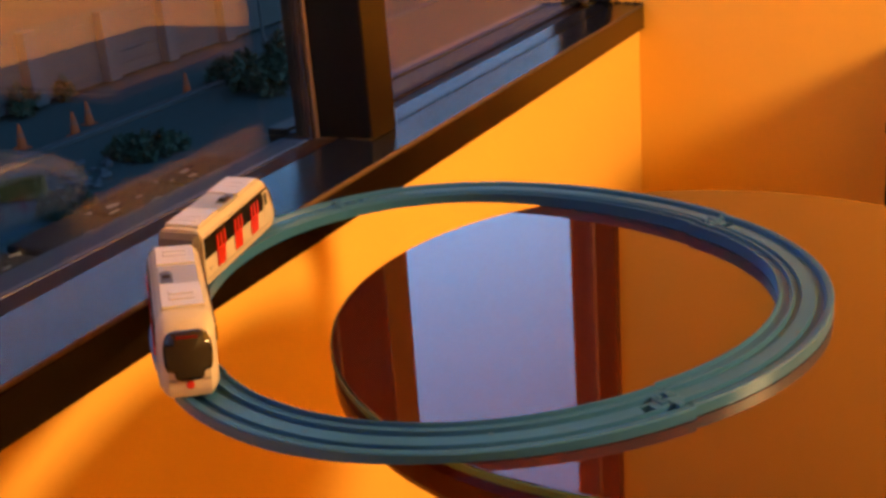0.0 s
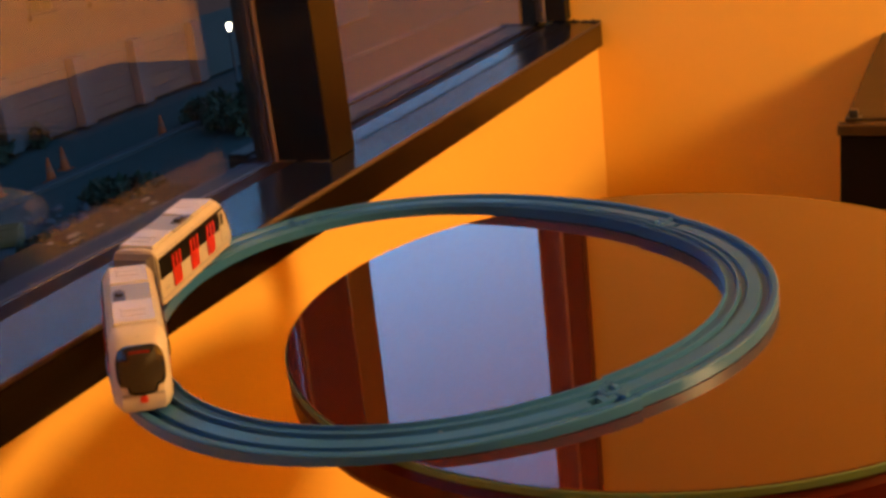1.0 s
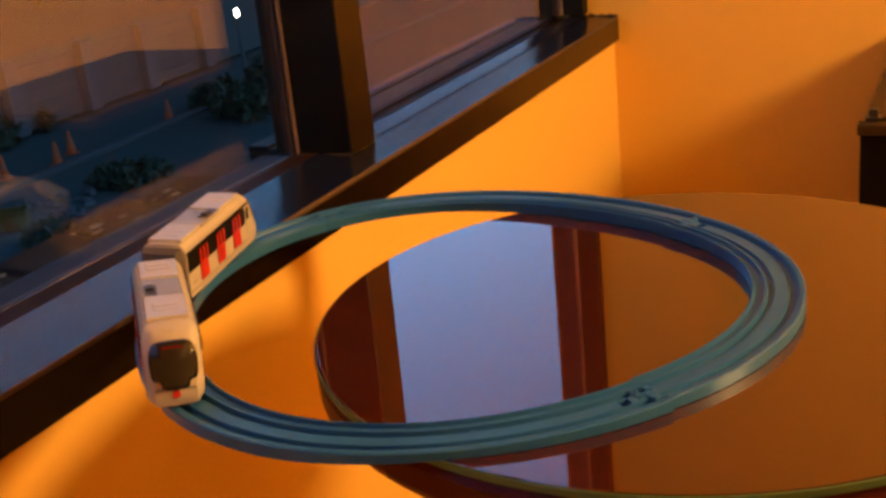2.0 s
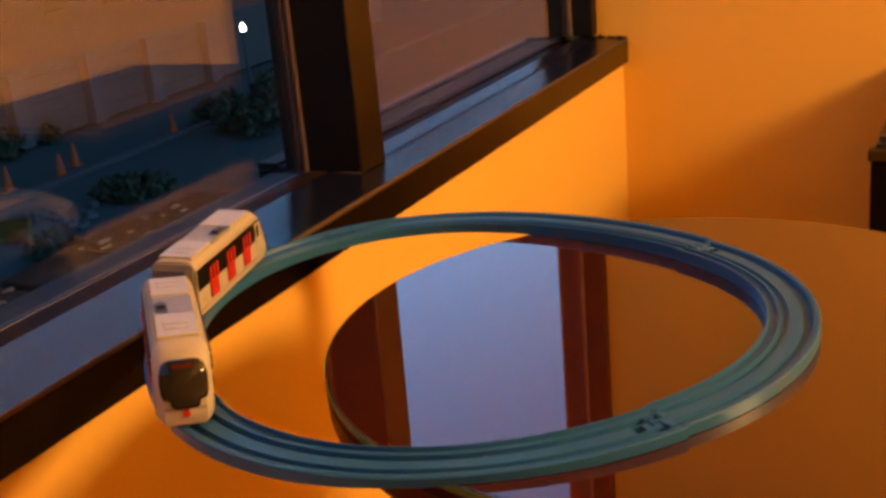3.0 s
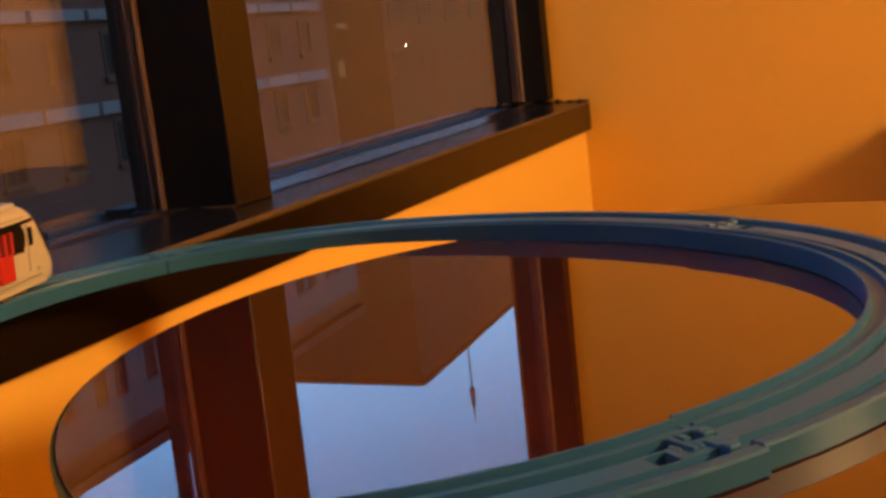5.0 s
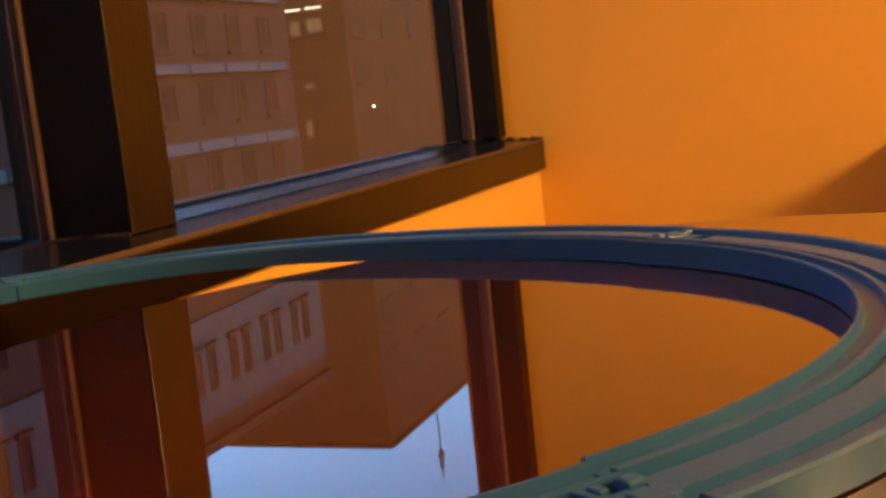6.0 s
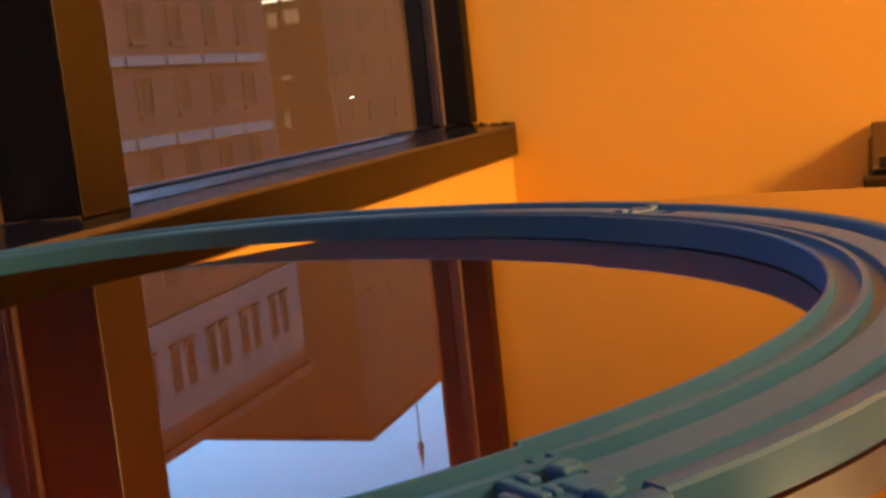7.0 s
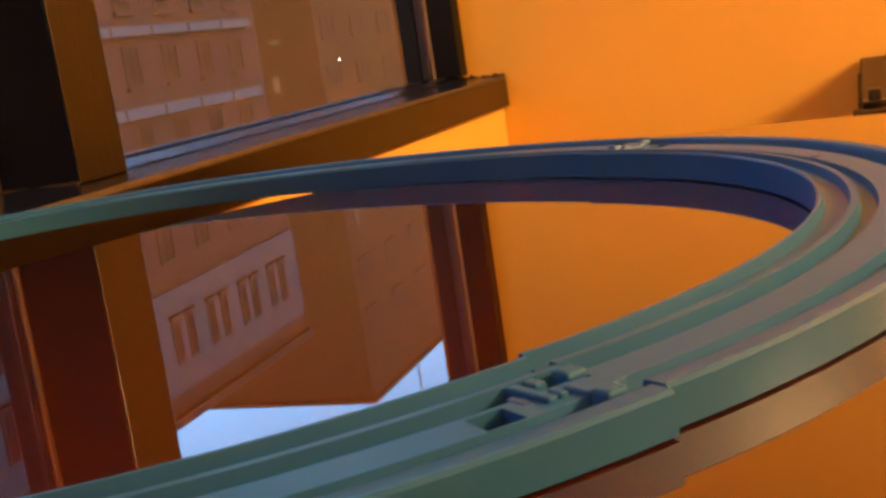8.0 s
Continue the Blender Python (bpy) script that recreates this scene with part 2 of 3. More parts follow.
structure("sash_track_2", box((-0.4130, PY1 - 0.019, SZ - 0.043), (-0.3743, END, SZ - 0.003), 0.0015), M_ALU, "dull bluish metal sash track")
structure("sash_stop_2", box((-0.4400, PY1 - 0.019, SZ - 0.043), (-0.4133, END, SZ + 0.0002), 0.0015), M_REVEAL, "blackish outer stop")
structure("outer_ledge", box((-0.4925, BY, SZ - 0.075), (-0.4135, PY1 - 0.02, SZ - 0.028), 0.002), M_MORTAR, "grey mortar bed of the outer brick ledge")
structure("wall_lower_storey", box((-0.459, BY - 0.2, GROUND + 0.001), (RX + 0.2, FY + 0.2, -0.121)), M_BAND, "plain outer wall of the storeys below")
structure("wall_outer_face", box((-0.520, BY, GROUND), (-0.46, FY + 0.2, SZ - 0.077)), M_BAND, "pale outer wall below the window")

# glazing, split behind the posts
PANES = ((BY, -0.828, "window_3"), (-0.822, 0.395, "window_1"), (0.400, JY + 0.02, "window_2"))
for y0, y1, nm in PANES:
    win = tagged(new(nm), "wide window with one large clear pane", kind="structure")
    gx, low = (GX2, SZ - 0.002) if nm == "window_2" else (GX, SZ + 0.0023)
    g = part("pane", box((gx - 0.0015, y0, low), (gx + 0.0015, y1, 2.3)), M_GLASS, win, "clear glass pane mirroring the lit room")
    g.visible_shadow = False
    if nm == "window_1":
        # extra sheet, added only so this window mirrors the lit room more strongly
        g = part("pane", box((gx - 0.0080, y0, SZ - 0.003), (gx - 0.0060, PY0 - 0.0035, 2.3)), M_GLASS, win, "second clear sheet added to brighten the mirrored room")
        g.visible_shadow = False
    part("top_rail", box((gx - 0.024, y0, 2.3005), (gx + 0.02, y1, 2.33)), M_REVEAL, win)
structure("window_head_filler", box((-0.52, BY, 2.331), (WX, FY, 2.36)), M_WALL, "orange painted window head")


def post(name, y0, y1, label):
    """A post behind the ledge: wooden front, black flanks, a pale strip and a reddish strip behind."""
    ob = tagged(new(name), label, kind="structure")
    z1 = 2.3
    z0 = SZ + 0.0022
    part("core", box((PX0, y0, z0), (PX1 - 0.0012, y1, z1)), M_REVEAL, ob, "blackish flank")
    part("front_board", box((PX1 - 0.0011, y0 + 0.0004, z0), (PX1 + 0.0010, y1 - 0.0004, z1), 0.0007), M_WOODV, ob, "brown wooden front board")
    part("pale_strip", box((GX + 0.0018, y0 - 0.0040, z0), (PX0 - 0.0002, y0 + 0.004, z1), 0.0008), M_BEAD, ob, "pale worn metal strip")
    part("red_strip", box((-0.3640, y0 - 0.0030, z0), (GX - 0.0018, y1 + 0.002, z1), 0.002), M_RAIL, ob, "reddish brown wooden strip")
    part("back_strip", box((-0.3780, y0 - 0.0010, z0), (-0.3643, y1 + 0.002, z1), 0.002), M_REVEAL, ob, "blackish rear strip")
    # lumps of old filler round the foot
    bm = bmesh.new()
    rf = random.Random(name)
    for i in range(11):
        x = PX0 + 0.058 * i / 10
        h = 0.0006 + 0.0012 * rf.random()
        add_box(bm, (x, y0 - 0.0012 - 0.001 * rf.random(), z0 - 0.0004), (x + 0.0062, y0 - 0.0001, z0 + h), 0.0004, 1)
    part("foot_joint", bm, M_FILLER_HIGHLIGHT, ob, "crumbling pale brown filler at the foot")
    return ob


post("window_post_1", PY0, PY1, "dark brown wooden post between two windows")
post("window_post_3", -0.85, -0.80, "dark brown wooden post between two windows")
# end jamb at the corner
jamb = tagged(new("window_jamb"), "black painted window jamb at the room corner", kind="structure")
JZ = SZ + 0.0075
part("board", box((GX2 + 0.005, JY, JZ), (JX, END, 2.3), 0.001), M_REVEAL, jamb, "black painted board")
part("pale_strip", box((GX2 + 0.0018, JY - 0.004, JZ), (GX2 + 0.0048, JY + 0.004, 2.3), 0.0008), M_BEAD, jamb, "pale worn metal strip")
part("red_strip", box((-0.3460, JY - 0.003, JZ), (GX2 - 0.0018, END, 2.3), 0.002), M_RAIL, jamb, "reddish brown strip")
part("back_strip", box((-0.3760, JY - 0.001, SZ + 0.0014), (-0.3463, END, 2.3), 0.002), M_REVEAL, jamb, "blackish rear strip")
caulk = bmesh.new()
for i in range(9):
    x = -0.2880 + 0.0055 * i
    h = 0.0022 + 0.0022 * (0.5 + 0.5 * math.sin(i * 2.3)) + (0.003 if i == 0 else 0)
    add_box(caulk, (x, FY - 0.006, SZ - 0.001), (x + 0.0058, FY - 0.0004, SZ + h), 0.0012, 1)
structure("trim", caulk, M_CAULK, "dark crumbling joint between sill and wall")

# ---------------------------------------------------------------- table
TC = (0.1521, 0.0354)
table = thing("round_table", "round brown wooden table with a green-edged glass top", "table", pose(*TC, 0))
R = 0.2493
DISH = 0.0125
TT = 0.7517        # top of the glass


def dish(x, y):
    """How far the glass hangs below its rim at a place of the room."""
    q = (x - TC[0]) ** 2 + (y - TC[1]) ** 2
    return DISH * max(0.0, R * R - q)


part("tabletop", lathe([(R - 0.010, TT - 0.034), (R - 0.002, TT - 0.031), (R, TT - 0.026), (R, TT - 0.012), (R - 0.003, TT - 0.0079)], 128), M_TABLE, table, "varnished brown wooden top", smooth=False)
rings = [R - 0.0014 - (R - 0.0114) * i / 24 for i in range(25)]
profile = [(r, TT - 0.006 - DISH * (R * R - r * r)) for r in rings[::-1]] + [(R - 0.0006, TT - 0.005), (R - 0.0006, TT - 0.001)] + [(r, TT - DISH * (R * R - r * r)) for r in rings]
part("glass_top", lathe(profile, 160), M_TGLASS, table, "glossy brown-backed glass sheet", smooth=True)
part("glass_rim", lathe([(R - 0.0003, TT - 0.0056), (R + 0.0006, TT - 0.0050), (R + 0.0006, TT - 0.0010), (R - 0.0003, TT - 0.0004)], 128, False), M_EDGE, table, "green polished glass rim")
part("column", lathe([(0.05, 0.03), (0.035, 0.06), (0.03, 0.3), (0.03, TT - 0.034)], 32), M_STEEL, table, "dark metal column", smooth=True)
part("foot", lathe([(0.2, 0.0), (0.2, 0.012), (0.06, 0.032)], 48), M_STEEL, table, "dark metal foot plate")

# ---------------------------------------------------------------- track
RI, RO, TH = 0.2008, 0.2359, 0.0081
RC = (-0.0064, 0.0152)        # middle of the loop
LX, LY, LZ = 0.0056, 0.0092, 0.7510     # lean and height of the loop
ring_pose = Matrix.Translation((*RC, LZ)) @ Matrix.Rotation(-LX, 4, "Y") @ Matrix.Rotation(LY, 4, "X")


def warp(a):
    """How far the clipped pieces bend the loop out of the round."""
    return 0.0058 * math.cos(2 * a) - 0.0066 * math.sin(2 * a) + 0.0032 * math.cos(3 * a) + 0.0058 * math.sin(3 * a)


def foot(x, y):
    """Height of a piece's underside over the loop's plane: it stands on the table or lies on the sill."""
    plane = LZ + LX * x + LY * y
    x, y = x + RC[0], y + RC[1]
    if x < -0.234:
        return SZ + 0.0004 - plane
    k = min(1.0, max(0.0, (math.hypot(x - TC[0], y - TC[1]) - R) / 0.06))
    back = min(1.0, max(0.0, (y + 0.05) / 0.2))
    top = TT + 0.0005 - 0.0007 * back - dish(x, y) * (1 - back)
    return (top - plane) * (1 - k)


PROFILE = [(0, 0), (0, TH - 0.0005), (0.0005, TH), (0.0013, TH), (0.0019, TH - 0.0026), (0.0076, TH - 0.0026), (0.0083, TH - 0.0003), (0.0101, TH - 0.0003),
           (0.0107, TH - 0.0034), (0.0143, TH - 0.0034), (0.0149, TH - 0.0012), (0.0162, TH - 0.0012), (0.0164, None), (0.0229, None), (0.0231, TH - 0.0012), (0.0236, TH - 0.0012), (0.0243, TH - 0.0036), (0.0290, TH - 0.0036), (0.0300, TH - 0.0003),
           (0.0304, TH), (0.0344, TH), (0.0351, TH - 0.0007), (0.0351, 0)]


def bow(a, a0, a1):
    """The pieces bend a little too tightly, so the loop dips in at its joints."""
    k = (a - (a0 + a1) / 2) / ((a1 - a0) / 2)
    return warp(a) + 0.0008 - 0.0018 * k * k


def segment_mesh(a0, a1, dr):
    """A curved piece with two grooves, a sunken socket near its end and a foot that meets the table."""
    bm = bmesh.new()
    steps = 40
    h0, h1 = a1 - 0.0215 / RI, a1 - 0.0155 / RI
    arcs = sorted([a0 + (a1 - a0) * i / steps for i in range(steps + 1)] + [h0 - 0.0006, h0, h1, h1 + 0.0006])
    rings = []
    for a in arcs:
        r = RI + dr + bow(a, a0, a1)
        sunk = TH - 0.0062 if h0 - 1e-6 <= a <= h1 + 1e-6 else TH - 0.0012
        ring = []
        for u, z in PROFILE:
            x, y = (r + u) * math.cos(a), (r + u) * math.sin(a)
            if z is None:
                z = sunk
            elif z == 0:
                z = foot(x, y)
            ring.append(bm.verts.new((x, y, z)))
        rings.append(ring)
    k = len(PROFILE)
    for a, b in zip(rings, rings[1:]):
        for i in range(k):
            j = (i + 1) % k
            bm.faces.new((a[i], a[j], b[j], b[i]))
    bm.faces.new(rings[0])
    bm.faces.new(rings[-1][::-1])
    bmesh.ops.recalc_face_normals(bm, faces=bm.faces)
    return bm


JOINTS = [math.radians(x) for x in (-35.2, 52.0, 144.5, 241.0, 324.8)]
for i in range(4):
    a0, a1 = JOINTS[i] + 0.0022, JOINTS[i + 1] - 0.0022
    seg = thing("track_segment", "curved blue plastic toy railway track piece", "toy track", ring_pose, "track pieces of the loop")
    part("rail_bed", segment_mesh(a0, a1, (-0.0016, 0.0006, -0.0004, 0.0007)[i]), M_TRACK, seg, smooth=True)
    # coupling at the far end of the piece: socket, tongue with its hole, stop block
    rm = (RI + RO) / 2 - 0.001
    m = Matrix.Rotation(a1, 4, "Z") @ Matrix.Translation((rm + bow(a1, a0, a1), 0, 0))
    bm = bmesh.new()
    for lo, hi in (((-0.0062, -0.0118, TH - 0.002), (0.0046, -0.0096, TH - 0.0003)), ((-0.0050, -0.0094, TH - 0.002), (-0.0012, -0.0070, TH + 0.0001)),
                   ((0.0012, -0.0094, TH - 0.002), (0.0046, -0.0076, TH - 0.0002))):
        add_box(bm, lo, hi, 0.0004, 2, m)
    part("tongue", bm, M_TRACK, seg)
    # the slot is a thin plate on the bed, its shade painted deep blue
    bm = bmesh.new()
    add_box(bm, (-0.0030, -0.0142, TH - 0.0016), (0.0016, -0.0124, TH - 0.0010), 0.0002, 1, m)
    part("tongue_slot", bm, M_TRACKD, seg, "slot drawn as a plate with its shade in deep blue")
    bm = bmesh.new()
    add_box(bm, (-0.0048, -0.0034, TH - 0.0035), (-0.0006, 0.0012, TH + 0.0002), 0.0008, 2, m)
    part("catch", bm, M_TRACK, seg)
    bm = bmesh.new()
    add_box(bm, (0.0016, -0.0066, TH - 0.003), (0.0078, 0.0016, TH - 0.0004), 0.0006, 2, m)
    part("pad", bm, M_TRACK, seg)
    bm = bmesh.new()
    add_box(bm, (0.0076, -0.0062, TH - 0.0035), (0.0118, -0.0018, TH + 0.0001), 0.0007, 2, m)
    part("stop_block", bm, M_TRACK, seg)
    # small pin holes and a mould mark on the bed, as raised deep-blue discs
    for k, (f, u) in enumerate(((0.33, 0.003), (0.66, -0.002))):
        a = a0 + (a1 - a0) * f
        bm = lathe([(0.0016, -0.0001), (0.0016, 0.0002)], 14)
        bmesh.ops.transform(bm, matrix=Matrix.Rotation(a, 4, "Z") @ Matrix.Translation((rm + 0.001 + bow(a, a0, a1) + u, 0, TH - 0.0012)), verts=bm.verts)
        part("pin_mark", bm, M_TRACKD, seg)

# ---------------------------------------------------------------- train
CL, CW = 0.146, 0.0360     # car length and width
Z0, Z1 = 0.0045, 0.0480   # underside and roof edge above the rail bed
RM = (RI + RO) / 2


def car(name, label):
    """A car along +y, its cab at +y, its base on the rail bed."""
    ob = thing(name, label, "toy train", group="cars of the toy train")
    h = CL / 2
    w = CW / 2
    # body: cross sections along the length
    bm = bmesh.new()
    secs = []
    def slant(q):
        """The front's outline in side view: a straight slope down to a low chin that tucks in below."""
        return -0.0022 * ((0.2 - q) / 0.2) ** 1.6 if q < 0.2 else -0.0190 * ((q - 0.2) / 0.8) ** 1.12

    def section(y, sw, zb, zt, lean=0.0):
        right = [(sw * 0.93, zb), (sw * 0.985, zb + 0.0015), (sw, zb + 0.0045), (sw, zb + 0.009), (sw, zb + 0.018), (sw * 0.995, zt - 0.0105)]
        for i in range(1, 7):
            a = math.radians(15 * i)
            right.append((sw * 0.995 - 0.0075 * (1 - math.cos(a)), zt - 0.0105 + 0.0100 * math.sin(a)))
        right.append((sw * 0.30, zt))
        pts = [(-x, z) for x, z in right] + right[::-1]
        secs.append([bm.verts.new((x, y + lean * slant((z - zb) / (zt - zb)), z)) for x, z in pts])
    section(-h, w * 0.95, Z0 + 0.0006, Z1 - 0.0006)
    section(-h + 0.0008, w, Z0, Z1)
    section(-h + 0.004, w, Z0, Z1)
    section(h - 0.026, w, Z0, Z1)
    for i in range(10):
        f = i / 9
        y = h - 0.0240 + 0.0285 * f
        sw = w * (1 - 0.30 * f ** 4.2)
        section(y, sw, Z0 - 0.0015 * f ** 3, Z1 - 0.0035 * f ** 4, math.sin(f * 1.57))
    for a, b in zip(secs, secs[1:]):
        for i in range(26):
            j = (i + 1) % 26
            bm.faces.new((a[i], a[j], b[j], b[i]))
    bm.faces.new(secs[0])
    bmesh.ops.recalc_face_normals(bm, faces=bm.faces)
    mid = [bm.verts.new(((v.co.x + secs[-1][25 - i].co.x) / 2, v.co.y + 0.0006, v.co.z)) for i, v in enumerate(secs[-1][:13])]
    for i in range(12):
        bm.faces.new((secs[-1][i], secs[-1][i + 1], mid[i + 1], mid[i]))
        bm.faces.new((mid[i], mid[i + 1], secs[-1][24 - i], secs[-1][25 - i]))
    bmesh.ops.recalc_face_normals(bm, faces=bm.faces)
    part("body", bm, M_WHITE, ob, "glossy white plastic shell", smooth=True)
    # roof units
    for y0, y1, mat, lift, nm in ((-h + 0.004, -h + 0.041, M_WHITE, 0.0019, "roof_unit"), (-h + 0.042, h - 0.069, M_GREY, 0.0012, "roof_panel"), (h - 0.068, h - 0.027, M_WHITE, 0.0019, "roof_unit")):
        bm = box((-w * 0.74, y0, Z1 - 0.002), (w * 0.74, y1, Z1 + lift), 0.0011, 2)
        part(nm, bm, mat, ob, "grey roof panel" if nm == "roof_panel" else "")
    for y0 in (-h + 0.012, h - 0.052):
        bm = bmesh.new()
        for k in range(2):
            add_box(bm, (-0.008, y0 + k * 0.009, Z1 + 0.0016), (0.008, y0 + k * 0.009 + 0.006, Z1 + 0.0024), 0.0004, 1)
        part("roof_fan_cover", bm, M_WHITE, ob)
    part("switch_slot", box((0.0035, -0.016, Z1 + 0.0008), (0.0115, 0.006, Z1 + 0.0016), 0.0003, 1), M_SWITCH, ob, "dark slot of the roof switch")
    part("roof_switch", box((0.0050, -0.013, Z1 + 0.0014), (0.0100, -0.005, Z1 + 0.0036), 0.0006), M_SWITCH, ob, "small dark roof switch")
    for s in (-1, 1):
        part("roof_gutter", box((s * (w - 0.0018) - 0.0005, -h + 0.004, Z1 - 0.0062), (s * (w - 0.0018) + 0.0011, h - 0.026, Z1 - 0.0052), 0.0003, 1), M_GREY, ob, "thin grey gutter line")
    for s in (-1, 1):
        # black window band, its thin upper line, the doors and the cab window
        bm = bmesh.new()
        x0, x1 = s * (w - 0.0005) - 0.0011, s * (w - 0.0005) + 0.0011
        add_box(bm, (x0, -h + 0.001, 0.0242), (x1, h - 0.0340, 0.0405), 0.0004, 1)
        for zz in range(6):
            q = (zz + 0.5) / 6 * 2 - 1
            add_box(bm, (x0, h - 0.0345, 0.0242 + 0.0144 * zz / 6), (x1, h - 0.0340 + 0.0042 * math.sqrt(1 - q * q), 0.0242 + 0.0144 * (zz + 1) / 6), 0.0, 1)
        add_box(bm, (x0, h - 0.0350, 0.0388), (x1, h - 0.0205, 0.0405), 0.0004, 1)
        part("window_band", bm, M_BLACK, ob, "black window strip")
        for y in (-0.0443, -0.0107, 0.0224):
            x0, x1 = s * (w + 0.0001) - 0.0013, s * (w + 0.0001) + 0.0012
            d = part("door", box((x0, y - 0.0070, 0.0115), (x1, y + 0.0070, 0.0256), 0.0004, 1), M_RED, ob, "red sliding doors")
            bm = bmesh.new()
            add_box(bm, (x0, y - 0.0080, 0.0257), (x1, y + 0.0080, 0.0372), 0.0004, 1)
            part("door_glass", bm, M_REDGLASS, d, "dark red door glass")
            for k in (-1, 0, 1):
                part("door_bar", box((x0, y + k * 0.0065 - 0.0012, 0.0258), (x1 + s * 0.0003, y + k * 0.0065 + 0.0012, 0.0365), 0.0003, 1), M_RED, d)
        part("cab_window", box((s * w - 0.0011, h - 0.0258, 0.0262), (s * w + 0.0008, h - 0.0222, 0.0362), 0.0006, 1), M_BLACK, ob)
        part("cab_door_edge", box((s * w - 0.0004, h - 0.0275, 0.0125), (s * w + 0.00035, h - 0.0268, 0.0380), 0.0002, 1), M_GREY, ob, "thin grey cab door line")
        part("grab_rail", box((s * (w - 0.0002) - 0.0006, h - 0.0200, 0.0120), (s * (w - 0.0002) + 0.0006, h - 0.0170, 0.0136), 0.0003, 1), M_GREY, ob)
        part("side_mark", box((s * w - 0.0004, -h + 0.008, 0.0140), (s * w + 0.0004, -h + 0.014, 0.0160), 0.0002, 1), M_GREY, ob, "small dull side mark")
        part("lower_line", box((s * w - 0.0005, -h + 0.002, 0.0098 - 0.0012), (s * w + 0.0004, h - 0.016, 0.0098), 0.0002, 1), M_GREY, ob, "thin grey line")
        part("skirt", box((s * (w - 0.0012) - 0.001, -h + 0.002, Z0 - 0.0005), (s * (w - 0.0012) + 0.001, h - 0.012, Z0 + 0.0032), 0.0004, 1), M_WHITE, ob)
    # windscreen: a rounded black plate lying on the sloping front
    bm = bmesh.new()
    half = [(1.0, 0.45), (0.97, 0.66), (0.86, 0.84), (0.62, 0.95), (0.35, 1.0), (0.0, 1.0), (-0.35, 0.97), (-0.58, 0.88), (-0.66, 0.62), (-0.90, 0.56), (-1.0, 0.40)]
    outline = [(0.0146 * x, 0.0152 * v) for v, x in half] + [(-0.0146 * x, 0.0152 * v) for v, x in half[::-1]]
    n = len(outline)
    ring0 = [bm.verts.new((x, -0.0030 * (x / 0.0146) ** 2, v)) for x, v in outline]
    ring1 = [bm.verts.new((x * 0.9, 0.0014 - 0.0024 * (x / 0.0146) ** 2, v * 0.92)) for x, v in outline]
    for i in range(n):
        j = (i + 1) % n
        bm.faces.new((ring0[i], ring0[j], ring1[j], ring1[i]))
    hub = bm.verts.new((0, 0.0018, 0))
    for i in range(n):
        bm.faces.new((ring1[i], ring1[(i + 1) % n], hub))
    bm.faces.new(ring0[::-1])
    bmesh.ops.recalc_face_normals(bm, faces=bm.faces)
    bmesh.ops.transform(bm, matrix=pose(0, h - 0.0008, 0.0283, 33, 0, 0), verts=bm.verts)
    ws = part("windscreen", bm, M_SCREEN, ob, "glossy black cab windscreen", smooth=True)
    part("route_sign", box((-0.0065, h - 0.0107, 0.0363), (0.0065, h - 0.0050, 0.0385), 0.0004, 1), M_REDGLASS, ws, "dim red destination bar")
    bm = lathe([(0.0025, 0), (0.0025, 0.0010), (0.0020, 0.0013)], 20)
    bmesh.ops.transform(bm, matrix=pose(0, h + 0.0040, 0.0112, -84, 0, 0), verts=bm.verts)
    part("nose_badge", bm, M_RED, ob, "round red badge")
    for s in (-1, 1):
        part("headlamp", box((s * 0.0095 - 0.003, h - 0.001, 0.0130), (s * 0.0095 + 0.003, h + 0.0042, 0.0150), 0.0006, 1), M_GREY, ob, "small clear headlamp")
    # running gear
    part("underframe", box((-0.012, -h + 0.006, 0.0030), (0.012, h - 0.014, Z0 + 0.001), 0.001, 1), M_TRACKD, ob, "dark blue underframe")
    for y in (-0.037, 0.034):
        bg = part("bogie", box((-0.0135, y - 0.012, 0.0015), (0.0135, y + 0.012, 0.0060), 0.001, 1), M_WHEEL, ob)
        for s in (-1, 1):
            for dy in (-0.007, 0.007):
                bm = lathe([(0.0012, -0.0016), (0.0052, -0.0016), (0.0056, -0.0008), (0.0050, 0.0016), (0.0012, 0.0020)], 20)
                bmesh.ops.transform(bm, matrix=pose(s * 0.0125, y + dy, 0.0052 - 0.0024, 0, 90 * s, 0), verts=bm.verts)
                part("wheel", bm, M_WHEEL, bg)
    # folded bellows at the inner end
    for k in range(3):
        y = -h - 0.0012 - 0.0026 * k
        sw = w * (0.86 - 0.05 * k)
        part("bellows_fold", box((-sw, y - 0.0012, 0.0085), (sw, y + 0.0011, Z1 - 0.0025 - 0.001 * k), 0.001, 2), M_BELLOWS, ob, "grey rubber bellows fold")
    part("coupling", box((-0.0025, -h - 0.006, 0.006), (0.0025, -h + 0.004, 0.010), 0.0008, 1), M_WHITE, ob, "white plastic coupling")
    return ob


def bed_middle(a):
    return Vector(((RM + warp(a)) * math.cos(a), (RM + warp(a)) * math.sin(a), TH - 0.0012))


